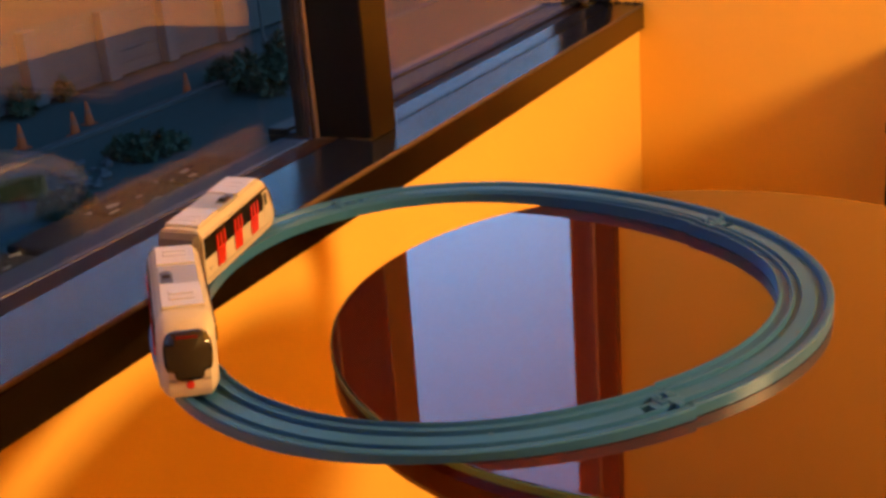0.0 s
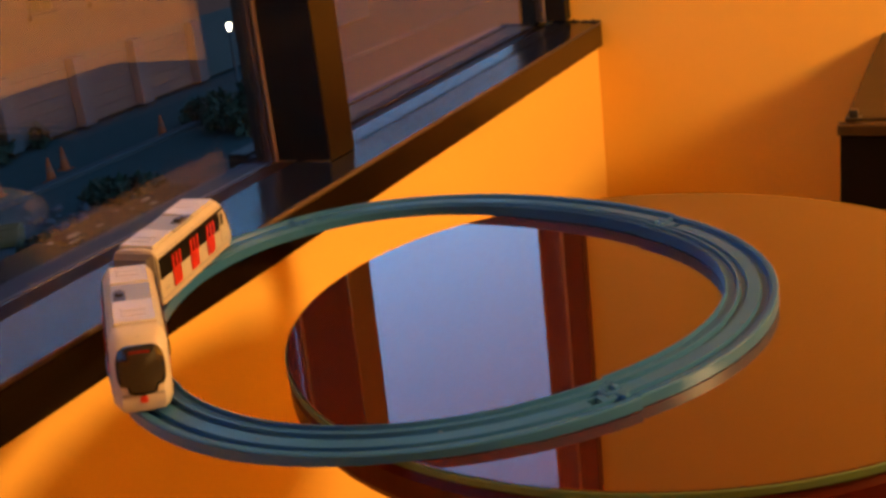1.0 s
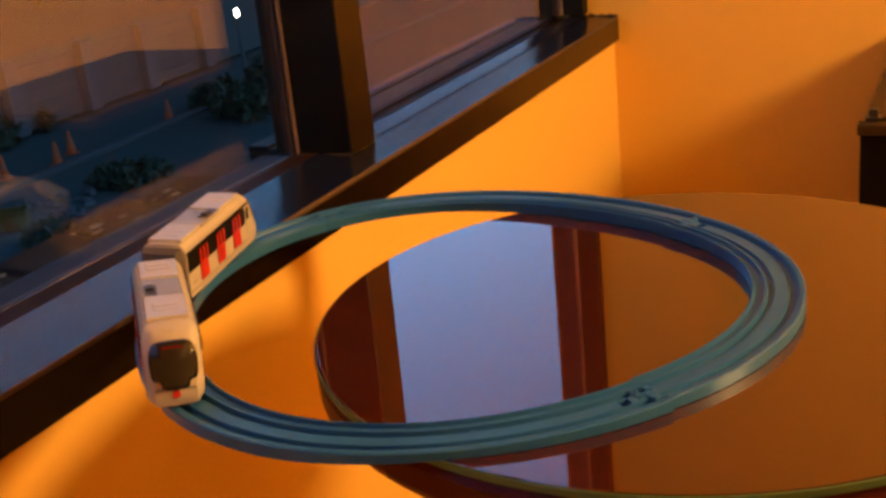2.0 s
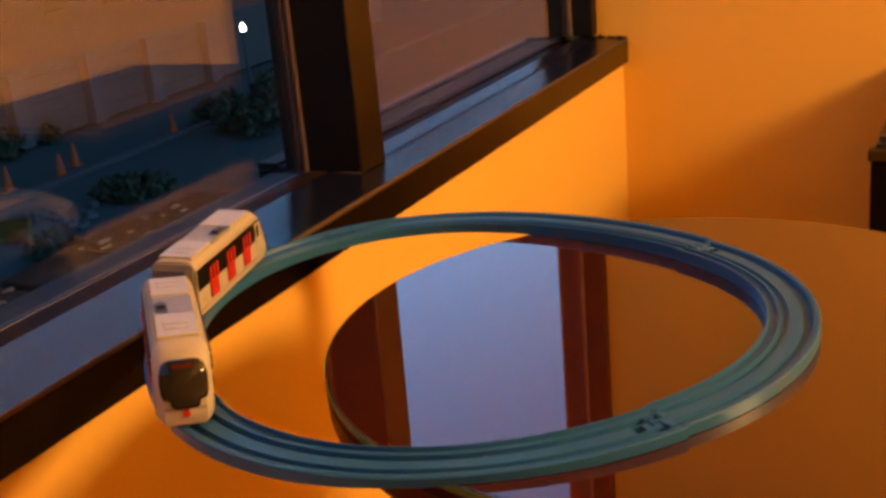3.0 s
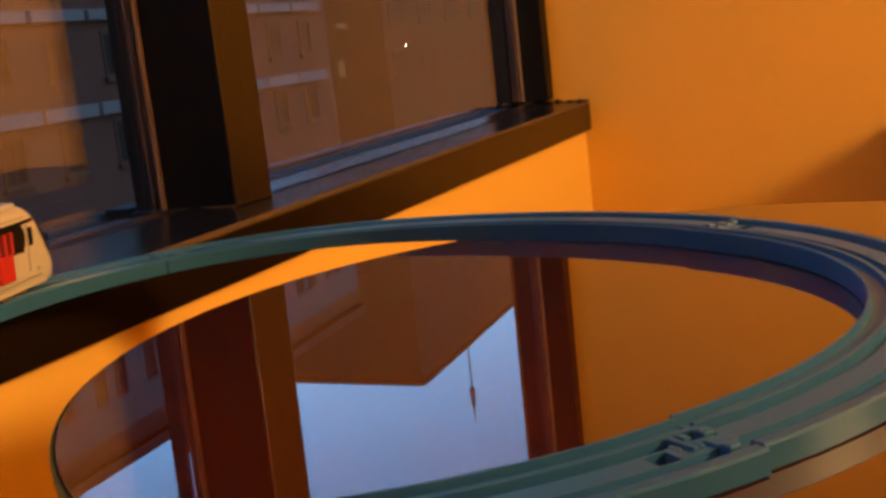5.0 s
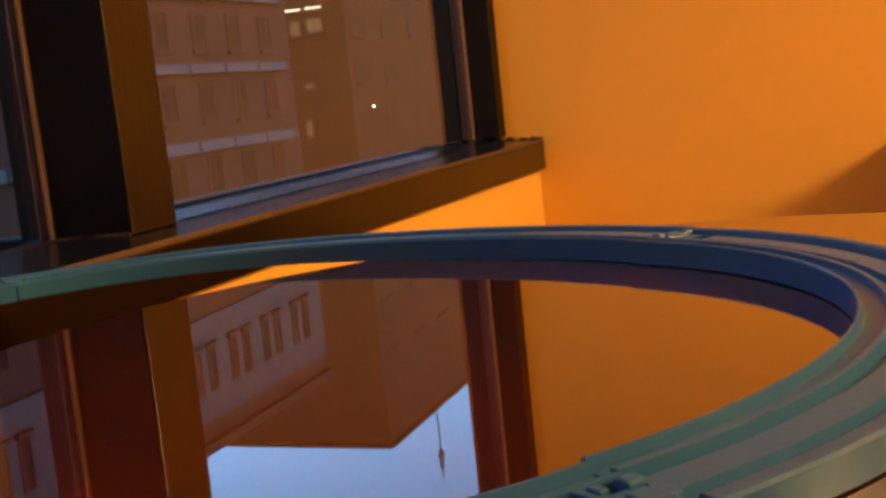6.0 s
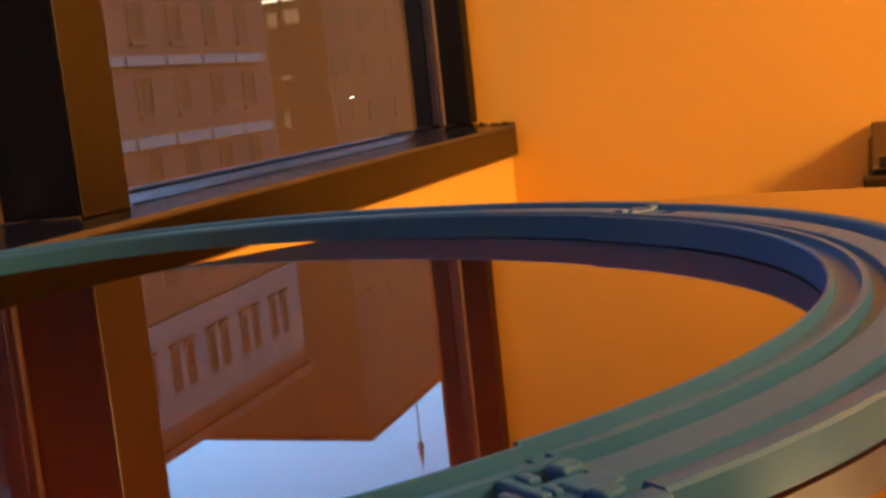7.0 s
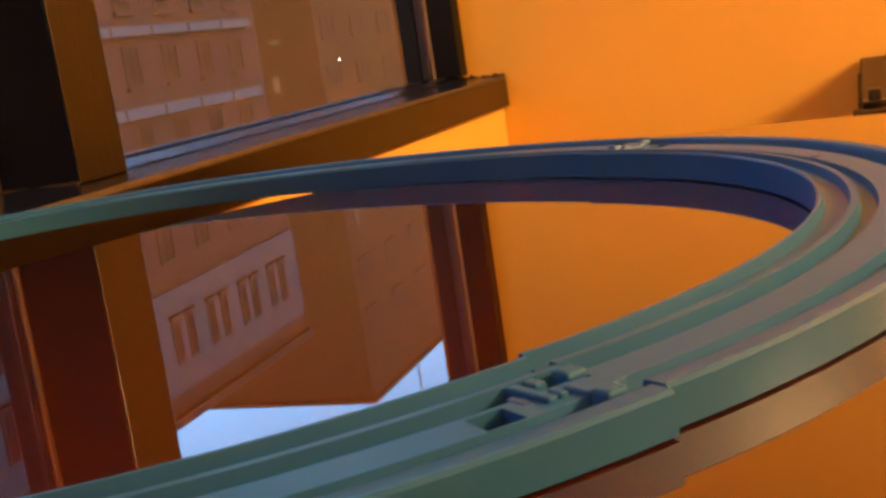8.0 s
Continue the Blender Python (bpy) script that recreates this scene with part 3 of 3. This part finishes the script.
def on_track(deg, flip, yaw=0.0, lean=0.0, shift=0.0):
    """A car with both bogies on the bed; it sits a little askew and leans into the curve."""
    a = math.radians(deg)
    rear, front = bed_middle(a - 0.165), bed_middle(a + 0.165)
    middle, run = (rear + front) / 2, front - rear
    middle += Vector((math.cos(a), math.sin(a), 0)) * shift
    turn = math.atan2(run.y, run.x) - math.pi / 2 + yaw + (math.pi if flip else 0)
    return ring_pose @ Matrix.Translation(middle) @ Matrix.Rotation(turn, 4, "Z") @ Matrix.Rotation(lean, 4, "Y")


lead = car("train_car", "white toy metro car with red doors on blue track")
lead.matrix_basis = on_track(226.9, False, -0.075, -0.09, -0.001)
copy_thing(lead, on_track(177.7, True, 0.115, 0.07, 0.003))

# ---------------------------------------------------------------- cabinet by the end wall
cab = thing("cabinet", "black low cabinet with a worn brown top", "cabinet", pose(0.208, 0.684, 0))
cw, cd, ch = 0.375, FY - 0.687, T - 0.036
part("body", box((0, 0.004, 0.0), (cw, cd, ch - 0.018), 0.002), M_CABINET, cab, "black painted body")
part("top", box((0.004, 0.02, ch - 0.0175), (cw + 0.004, cd, ch), 0.002), M_CTOP, cab, "brown wooden top")
part("edge_strip", box((-0.003, 0.0, ch - 0.0175), (cw + 0.004, 0.0195, ch - 0.004), 0.002), M_CTOP, cab, "pale brown front strip")

clip = thing("metal_clip", "small dark metal clip on the cabinet edge", "clip", pose(0.219, 0.696, T - 0.036))
part("base", box((-0.006, -0.006, 0), (0.012, 0.008, 0.0025), 0.0006, 1), M_STEEL, clip)
part("jaw", box((-0.002, -0.004, 0.0026), (0.008, 0.004, 0.0115), 0.0012, 2), M_STEEL, clip)

# ---------------------------------------------------------------- room lamp
fl = thing("hanging_lamp", "bare warm bulb hanging from the ceiling", "lamp", pose(LAMP[0], LAMP[1], LAMP[2] + 0.10))
part("socket", lathe([(0.018, 0.0), (0.018, 0.05), (0.006, 0.06)], 24), M_STEEL, fl)
part("cord", lathe([(0.003, 0.06), (0.003, CZ - LAMP[2] - 0.101)], 12), M_STEEL, fl)

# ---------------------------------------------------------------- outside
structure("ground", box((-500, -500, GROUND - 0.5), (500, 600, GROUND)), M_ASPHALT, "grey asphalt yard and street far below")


def facade_window(ob, m, w, h, pane=None, deep=0.05):
    """A window at m (its middle, x along the wall, y into the wall): frame, pane and sill."""
    bm = bmesh.new()
    t = 0.09
    for lo, hi in (((-w / 2, -0.04, -h / 2), (-w / 2 + t, deep, h / 2)), ((w / 2 - t, -0.04, -h / 2), (w / 2, deep, h / 2)),
                   ((-w / 2 + t, -0.04, h / 2 - t), (w / 2 - t, deep, h / 2)), ((-w / 2 + t, -0.04, -h / 2), (w / 2 - t, deep, -h / 2 + t)),
                   ((-0.03, -0.02, -h / 2 + t), (0.03, 0.06, h / 2 - t))):
        add_box(bm, lo, hi, 0, 1, m)
    f = part("window", bm, M_FRAME, ob)
    bm = bmesh.new()
    add_box(bm, (-w / 2 + t, 0.0, -h / 2 + t), (w / 2 - t, 0.02, h / 2 - t), 0, 1, m)
    part("pane", bm, pane or M_PANE, f)
    bm = bmesh.new()
    add_box(bm, (-w / 2 - 0.1, -0.16, -h / 2 - 0.14), (w / 2 + 0.1, 0.02, -h / 2 - 0.003), 0, 1, m)
    part("sill", bm, M_FRAME, f)


# long brick block that faces the room
XA = -19 * K
block = thing("apartment_block", "long brown brick block with pale stone bands", "building", pose(0, 0, T, 0, 0, 1.35) @ Matrix.Diagonal((1, 1, 0.982, 1)))
part("wall", box((XA - 12, -40, -5.2 * K), (XA, 38.1 * K, 9.79 * K)), M_BRICK, block, "dull brown brick wall")
part("roof", box((XA - 12.2, -40.2, 9.80 * K), (XA + 0.25, 38.1 * K + 0.2, 9.80 * K + 0.35)), M_BRICK, block, "dull roof edge")
part("frieze", box((XA + 0.005, 8, 6.3 * K), (XA + 0.10, 38.1 * K, 9.2 * K)), M_PLASTER, block, "pale plastered top storey")
for z0, z1 in ((1.42, 1.72), (-1.0, -0.66), (3.75, 4.0)):
    for k in range(9):
        y0 = (29.4 - 2.15 * (5 - k) - 1.05) * K + 0.6
        y1 = min(y0 + 2.0 * K, 38.1 * K)
        part("stone_band", box((XA + 0.005, y0, z0 * K), (XA + 0.32, y1, z1 * K), 0.03, 1), M_BAND, block, "pale stone band with some snow")
face = Matrix.Rotation(math.radians(90), 4, "Z")
for k in range(9):
    y = (29.4 - 2.15 * (5 - k)) * K + 0.6
    if y > 37.6 * K:
        continue
    for z in (0.55, 2.75, 5.0, -1.75):
        m = Matrix.Translation((XA + 0.02, y, z * K)) @ face
        facade_window(block, m, 1.05, 1.5)
    for dy in (-0.42, 0.42):
        m = Matrix.Translation((XA + 0.12, y + dy * K, 7.75 * K)) @ face
        facade_window(block, m, 0.55, 1.6)
# flat sheet on the wall; the ground storey's shade is in its dark colour
part("ground_storey_shade", box((XA + 0.002, 0, -5.2 * K), (XA + 0.004, 38.1 * K, -3.45 * K)), M_GARAGE, block, "flat dark sheet painting the shade of the ground storey")
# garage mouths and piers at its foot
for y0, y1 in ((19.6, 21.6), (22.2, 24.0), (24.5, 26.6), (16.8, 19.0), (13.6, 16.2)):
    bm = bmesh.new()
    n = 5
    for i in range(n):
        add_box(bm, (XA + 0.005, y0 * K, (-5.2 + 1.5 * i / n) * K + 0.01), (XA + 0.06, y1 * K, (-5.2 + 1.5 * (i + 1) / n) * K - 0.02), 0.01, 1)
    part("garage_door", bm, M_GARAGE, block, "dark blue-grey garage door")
for y in (21.9, 24.25, 26.9, 19.3, 16.5):
    part("pier", box((XA + 0.005, (y - 0.22) * K, -5.2 * K), (XA + 0.35, (y + 0.22) * K, -3.5 * K), 0.02, 1), M_STONE, block, "pale pier")

# tall block further off
tower = thing("office_block", "tall brown block with a few lit windows", "building", pose(0, 0, T, 0, 0, 1.35) @ Matrix.Diagonal((1, 1, 0.982, 1)))
XB, YB = -26.4 * K, 60 * K
part("wall", box((XB - 40, YB, -5.2 * K), (XB, YB + 70, 19.68 * K)), M_BRICK2, tower, "brown facade")
roof = part("roof", box((XB - 40.2, YB - 0.2, 19.69 * K), (XB + 0.2, YB + 70.2, 19.69 * K + 0.3)), M_BRICK2, tower)
mast = lathe([(0.07, 0), (0.07, 5.2), (0.03, 6.6)], 10)
bmesh.ops.translate(mast, vec=(XB - 0.6, 68.9 * K, 19.69 * K + 0.3), verts=mast.verts)
part("mast", mast, M_STEEL, roof, "thin dark roof mast")
bm = lathe([(0.05, 0), (0.28, 0.4), (0.16, 1.6), (0.05, 1.9)], 12)
bmesh.ops.translate(bm, vec=(XB - 0.6, 68.9 * K, 19.69 * K + 3.9), verts=bm.verts)
part("mast_head", bm, M_STEEL, roof)
for x, z, w, h in ((-36.55, -1.5, 0.62, 1.3), (-36.2, 1.5, 0.9, 0.5), (-36.8, 5.6, 0.9, 1.1), (-35.3, 5.7, 1.3, 1.1), (-36.4, 9.3, 0.6, 1.3)):
    facade_window(tower, Matrix.Translation((x, YB - 0.02, z)), w, h, M_LIT)
for i in range(1, 4):
    for row in range(7):
        m = Matrix.Translation((XB - (1.9 + 3.1 * i) * K, YB - 0.02, (-1.1 + 2.75 * row) * K))
        facade_window(tower, m, 1.3, 1.5)
for i in range(7):
    for row in range(7):
        y = YB + (1.7 + 4.4 * i) * K
        z = (-1.1 + 2.75 * row) * K
        m = Matrix.Translation((XB + 0.02, y, z)) @ face
        lit = (i, row) == (0, 4)
        facade_window(tower, m, 0.8 if lit else 2.3, 1.5, M_LIT if lit else None)
for x0, x1 in ((-37.4, -36.1), (-35.7, -34.5)):
    part("light_tube", box((x0, YB - 0.35, 6.82), (x1, YB - 0.28, 6.94)), M_TUBE, tower, "bright fluorescent tube")
bm = bmesh.new()
bmesh.ops.create_icosphere(bm, subdivisions=2, radius=0.05)
bmesh.ops.translate(bm, vec=(XB + 0.45, 61.9 * K, -0.3 * K), verts=bm.verts)
part("wall_light", bm, M_BULB, tower, "bright warm wall light")

# lamp post in the yard
lp = thing("street_lamp", "slim pale post with a glowing warm lantern", "street lamp", pose(-19.94, 28.8, GROUND))
part("post", lathe([(0.10, 0), (0.06, 0.3), (0.05, 2.41)], 12), M_STONE, lp)
bm = lathe([(0.04, 2.45), (0.065, 2.5), (0.065, 2.62), (0.03, 2.67)], 14)
part("lantern", bm, M_BULB, lp, "glowing lantern glass")


def at_ground(yaw, tan):
    d = 5.2 * K / tan
    return -math.sin(yaw) * d, math.cos(yaw) * d


# traffic cones
def cone():
    ob = thing("traffic_cone", "orange plastic traffic cone on the asphalt", "traffic cone", group="traffic cones in the yard")
    part("foot", box((-0.165, -0.165, 0), (0.165, 0.165, 0.03), 0.01, 1), M_CONE, ob)
    part("cone", lathe([(0.13, 0.03), (0.030, 0.60), (0.018, 0.62)], 20), M_CONE, ob)
    part("band", lathe([(0.094, 0.28), (0.071, 0.40)], 20, False), M_CONEBAND, ob, "dull pale band")
    return ob


first = cone()
spots = [at_ground(0.774, 0.2179), at_ground(0.676, 0.1961), at_ground(0.761, 0.2102), at_ground(0.818, 0.2219)]
first.matrix_basis = pose(*spots[0], GROUND)
for x, y in spots[1:]:
    copy_thing(first, pose(x, y, GROUND))


def shrub(x, y, rx, ry, h, seed, n=420):
    """A low shrub: short stems and many small leaf clumps."""
    r = random.Random(seed)
    ob = thing("shrub", "low dark leafy shrub at the edge of the yard", "shrub", pose(x, y, GROUND), "shrubs")
    bm = bmesh.new()
    for i in range(7):
        a = r.uniform(0, 6.28)
        tip = Vector((math.cos(a) * rx * 0.6, math.sin(a) * ry * 0.6, h * r.uniform(0.5, 0.9)))
        d = tip.cross(Vector((0, 0, 1))).normalized() * 0.025
        v = [bm.verts.new(p) for p in (d, -d, tip - d * 0.4, tip + d * 0.4)]
        bm.faces.new(v)
        e = Vector((0, 0, 0.05))
        v2 = [bm.verts.new(p) for p in (e, -e, tip - e * 0.4, tip + e * 0.4)]
        bm.faces.new(v2)
    part("stems", bm, M_STEEL, ob)
    verts, faces = [], []
    for i in range(n):
        a, q = r.uniform(0, 6.28), math.sqrt(r.random())
        lump = 0.7 + 0.3 * math.sin(3 * a + seed)
        c = Vector((math.cos(a) * q * rx * lump, math.sin(a) * q * ry * lump, h * (0.15 + 0.85 * r.random() * (1 - 0.6 * q * q))))
        u = Vector((r.gauss(0, 1), r.gauss(0, 1), r.gauss(0, 1))).normalized()
        w = u.cross(Vector((r.gauss(0, 1), r.gauss(0, 1), r.gauss(0, 1)))).normalized()
        sz = r.uniform(0.10, 0.24)
        k = len(verts)
        verts += [c - u * sz, c + w * sz * 0.5, c + u * sz, c - w * sz * 0.5]
        faces.append((k, k + 1, k + 2, k + 3))
    me = bpy.data.meshes.new("leaves")
    me.from_pydata([tuple(v) for v in verts], [], faces)
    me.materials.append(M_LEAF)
    lv = new("leaves", me)
    lv.parent = ob
    return ob


for i, (yaw, tan, rx, ry, h) in enumerate(((0.728, 0.246, 0.8, 0.5, 0.55), (0.705, 0.243, 0.7, 0.5, 0.5), (0.625, 0.200, 0.8, 0.7, 1.2), (0.605, 0.206, 0.7, 0.6, 1.1),
                                           (0.642, 0.190, 0.7, 0.6, 0.7), (0.785, 0.186, 1.0, 0.7, 0.8), (0.815, 0.195, 0.9, 0.7, 0.9), (0.795, 0.288, 0.7, 0.5, 0.6), (0.590, 0.196, 0.9, 0.8, 1.6))):
    shrub(*at_ground(yaw, tan), rx, ry, h, 10 + i)

# pale stones in front of the shrubs
rs = random.Random(8)
for i in range(34):
    yaw, tan = 0.752 + 0.062 * rs.random(), 0.240 + 0.026 * rs.random()
    x, y = at_ground(yaw, tan)
    bm = bmesh.new()
    bmesh.ops.create_icosphere(bm, subdivisions=2, radius=1.0)
    for v in bm.verts:
        v.co *= 1 + 0.25 * noise.noise(v.co * 1.3 + Vector((i * 7.1, 0, 0)))
        v.co = Vector((v.co.x, v.co.y * 0.8, max(v.co.z, -0.3) * 0.6))
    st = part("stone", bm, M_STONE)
    st.matrix_basis = pose(x, y, GROUND + 0.04, 0, 0, rs.uniform(0, 360)) @ Matrix.Scale(rs.uniform(0.06, 0.16), 4)
    tagged(st, "pale rough stone at the edge of the yard", "stone", "stones by the shrubs")
# low pale kerb along the far side of the yard
structure("kerb", box((XA + 3.2, -30, GROUND), (XA + 3.5, 60, GROUND + 0.14), 0.02, 1), M_GARAGE, "dark concrete kerb")

# yellow waste skip at the edge of the yard
sx, sy = at_ground(0.826, 0.264)
skip = thing("waste_skip", "yellow metal waste skip in the yard", "waste skip", pose(sx, sy, GROUND, 0, 0, 35) @ Matrix.Scale(0.36, 4))
bm = bmesh.new()
for lo, hi in (((-1.2, -0.8, 0.12), (1.2, 0.8, 0.2)), ((-1.2, -0.8, 0.2), (-1.12, 0.8, 1.1)), ((1.12, -0.8, 0.2), (1.2, 0.8, 1.1)), ((-1.12, -0.8, 0.2), (1.12, -0.72, 1.1)), ((-1.12, 0.72, 0.2), (1.12, 0.8, 1.1))):
    add_box(bm, lo, hi, 0.01, 1)
part("tub", bm, M_YELLOW, skip)
for x in (-0.8, 0.0, 0.8):
    part("rib", box((x - 0.04, -0.86, 0.15), (x + 0.04, -0.801, 1.1), 0.01, 1), M_YELLOW, skip)
part("rim", box((-1.25, -0.9, 1.101), (1.25, -0.7, 1.16), 0.01, 1), M_YELLOW, skip)
for x in (-0.9, 0.9):
    part("skid", box((x - 0.06, -0.75, 0), (x + 0.06, 0.75, 0.119), 0.01, 1), M_STEEL, skip)

# bricks of the outer ledge, with flakes of old snow
ledge = bpy.data.objects["outer_ledge"]
bm = box((-0.038, -0.047, -0.012), (0.038, 0.047, 0.012), 0.004, 2)
brick_mesh = bpy.data.meshes.new("brick")
bm.to_mesh(brick_mesh)
bm.free()
brick_mesh.materials.append(M_LEDGEBRICK)
rb = random.Random(3)

for i in range(13):
    b = new("brick", brick_mesh)
    b.parent = ledge
    b.matrix_basis = pose(-0.4535 + rb.uniform(-0.002, 0.002), -0.95 + 0.104 * i, SZ - 0.0295 + rb.uniform(-0.001, 0.001), rb.uniform(-1.5, 1.5), rb.uniform(-2, 2), rb.uniform(-1, 1))
bm = bmesh.new()
for i in range(90):
    made = bmesh.ops.create_icosphere(bm, subdivisions=1, radius=1.0)["verts"]
    a, b = rb.uniform(0.0012, 0.0050), rb.uniform(0.002, 0.012)
    at = Vector((-0.419 - 0.068 * rb.random() ** 1.6, rb.uniform(-0.60, 0.33), SZ - 0.0172))
    for v in made:
        v.co = Vector((v.co.x * a, v.co.y * b, v.co.z * 0.0013)) * (1 + 0.4 * noise.noise(v.co * 1.6 + at * 40)) + at
tagged(part("snow_flecks", bm, M_FLAKE), "scattered flecks of old snow on the brick ledge", "snow", kind="stuff")
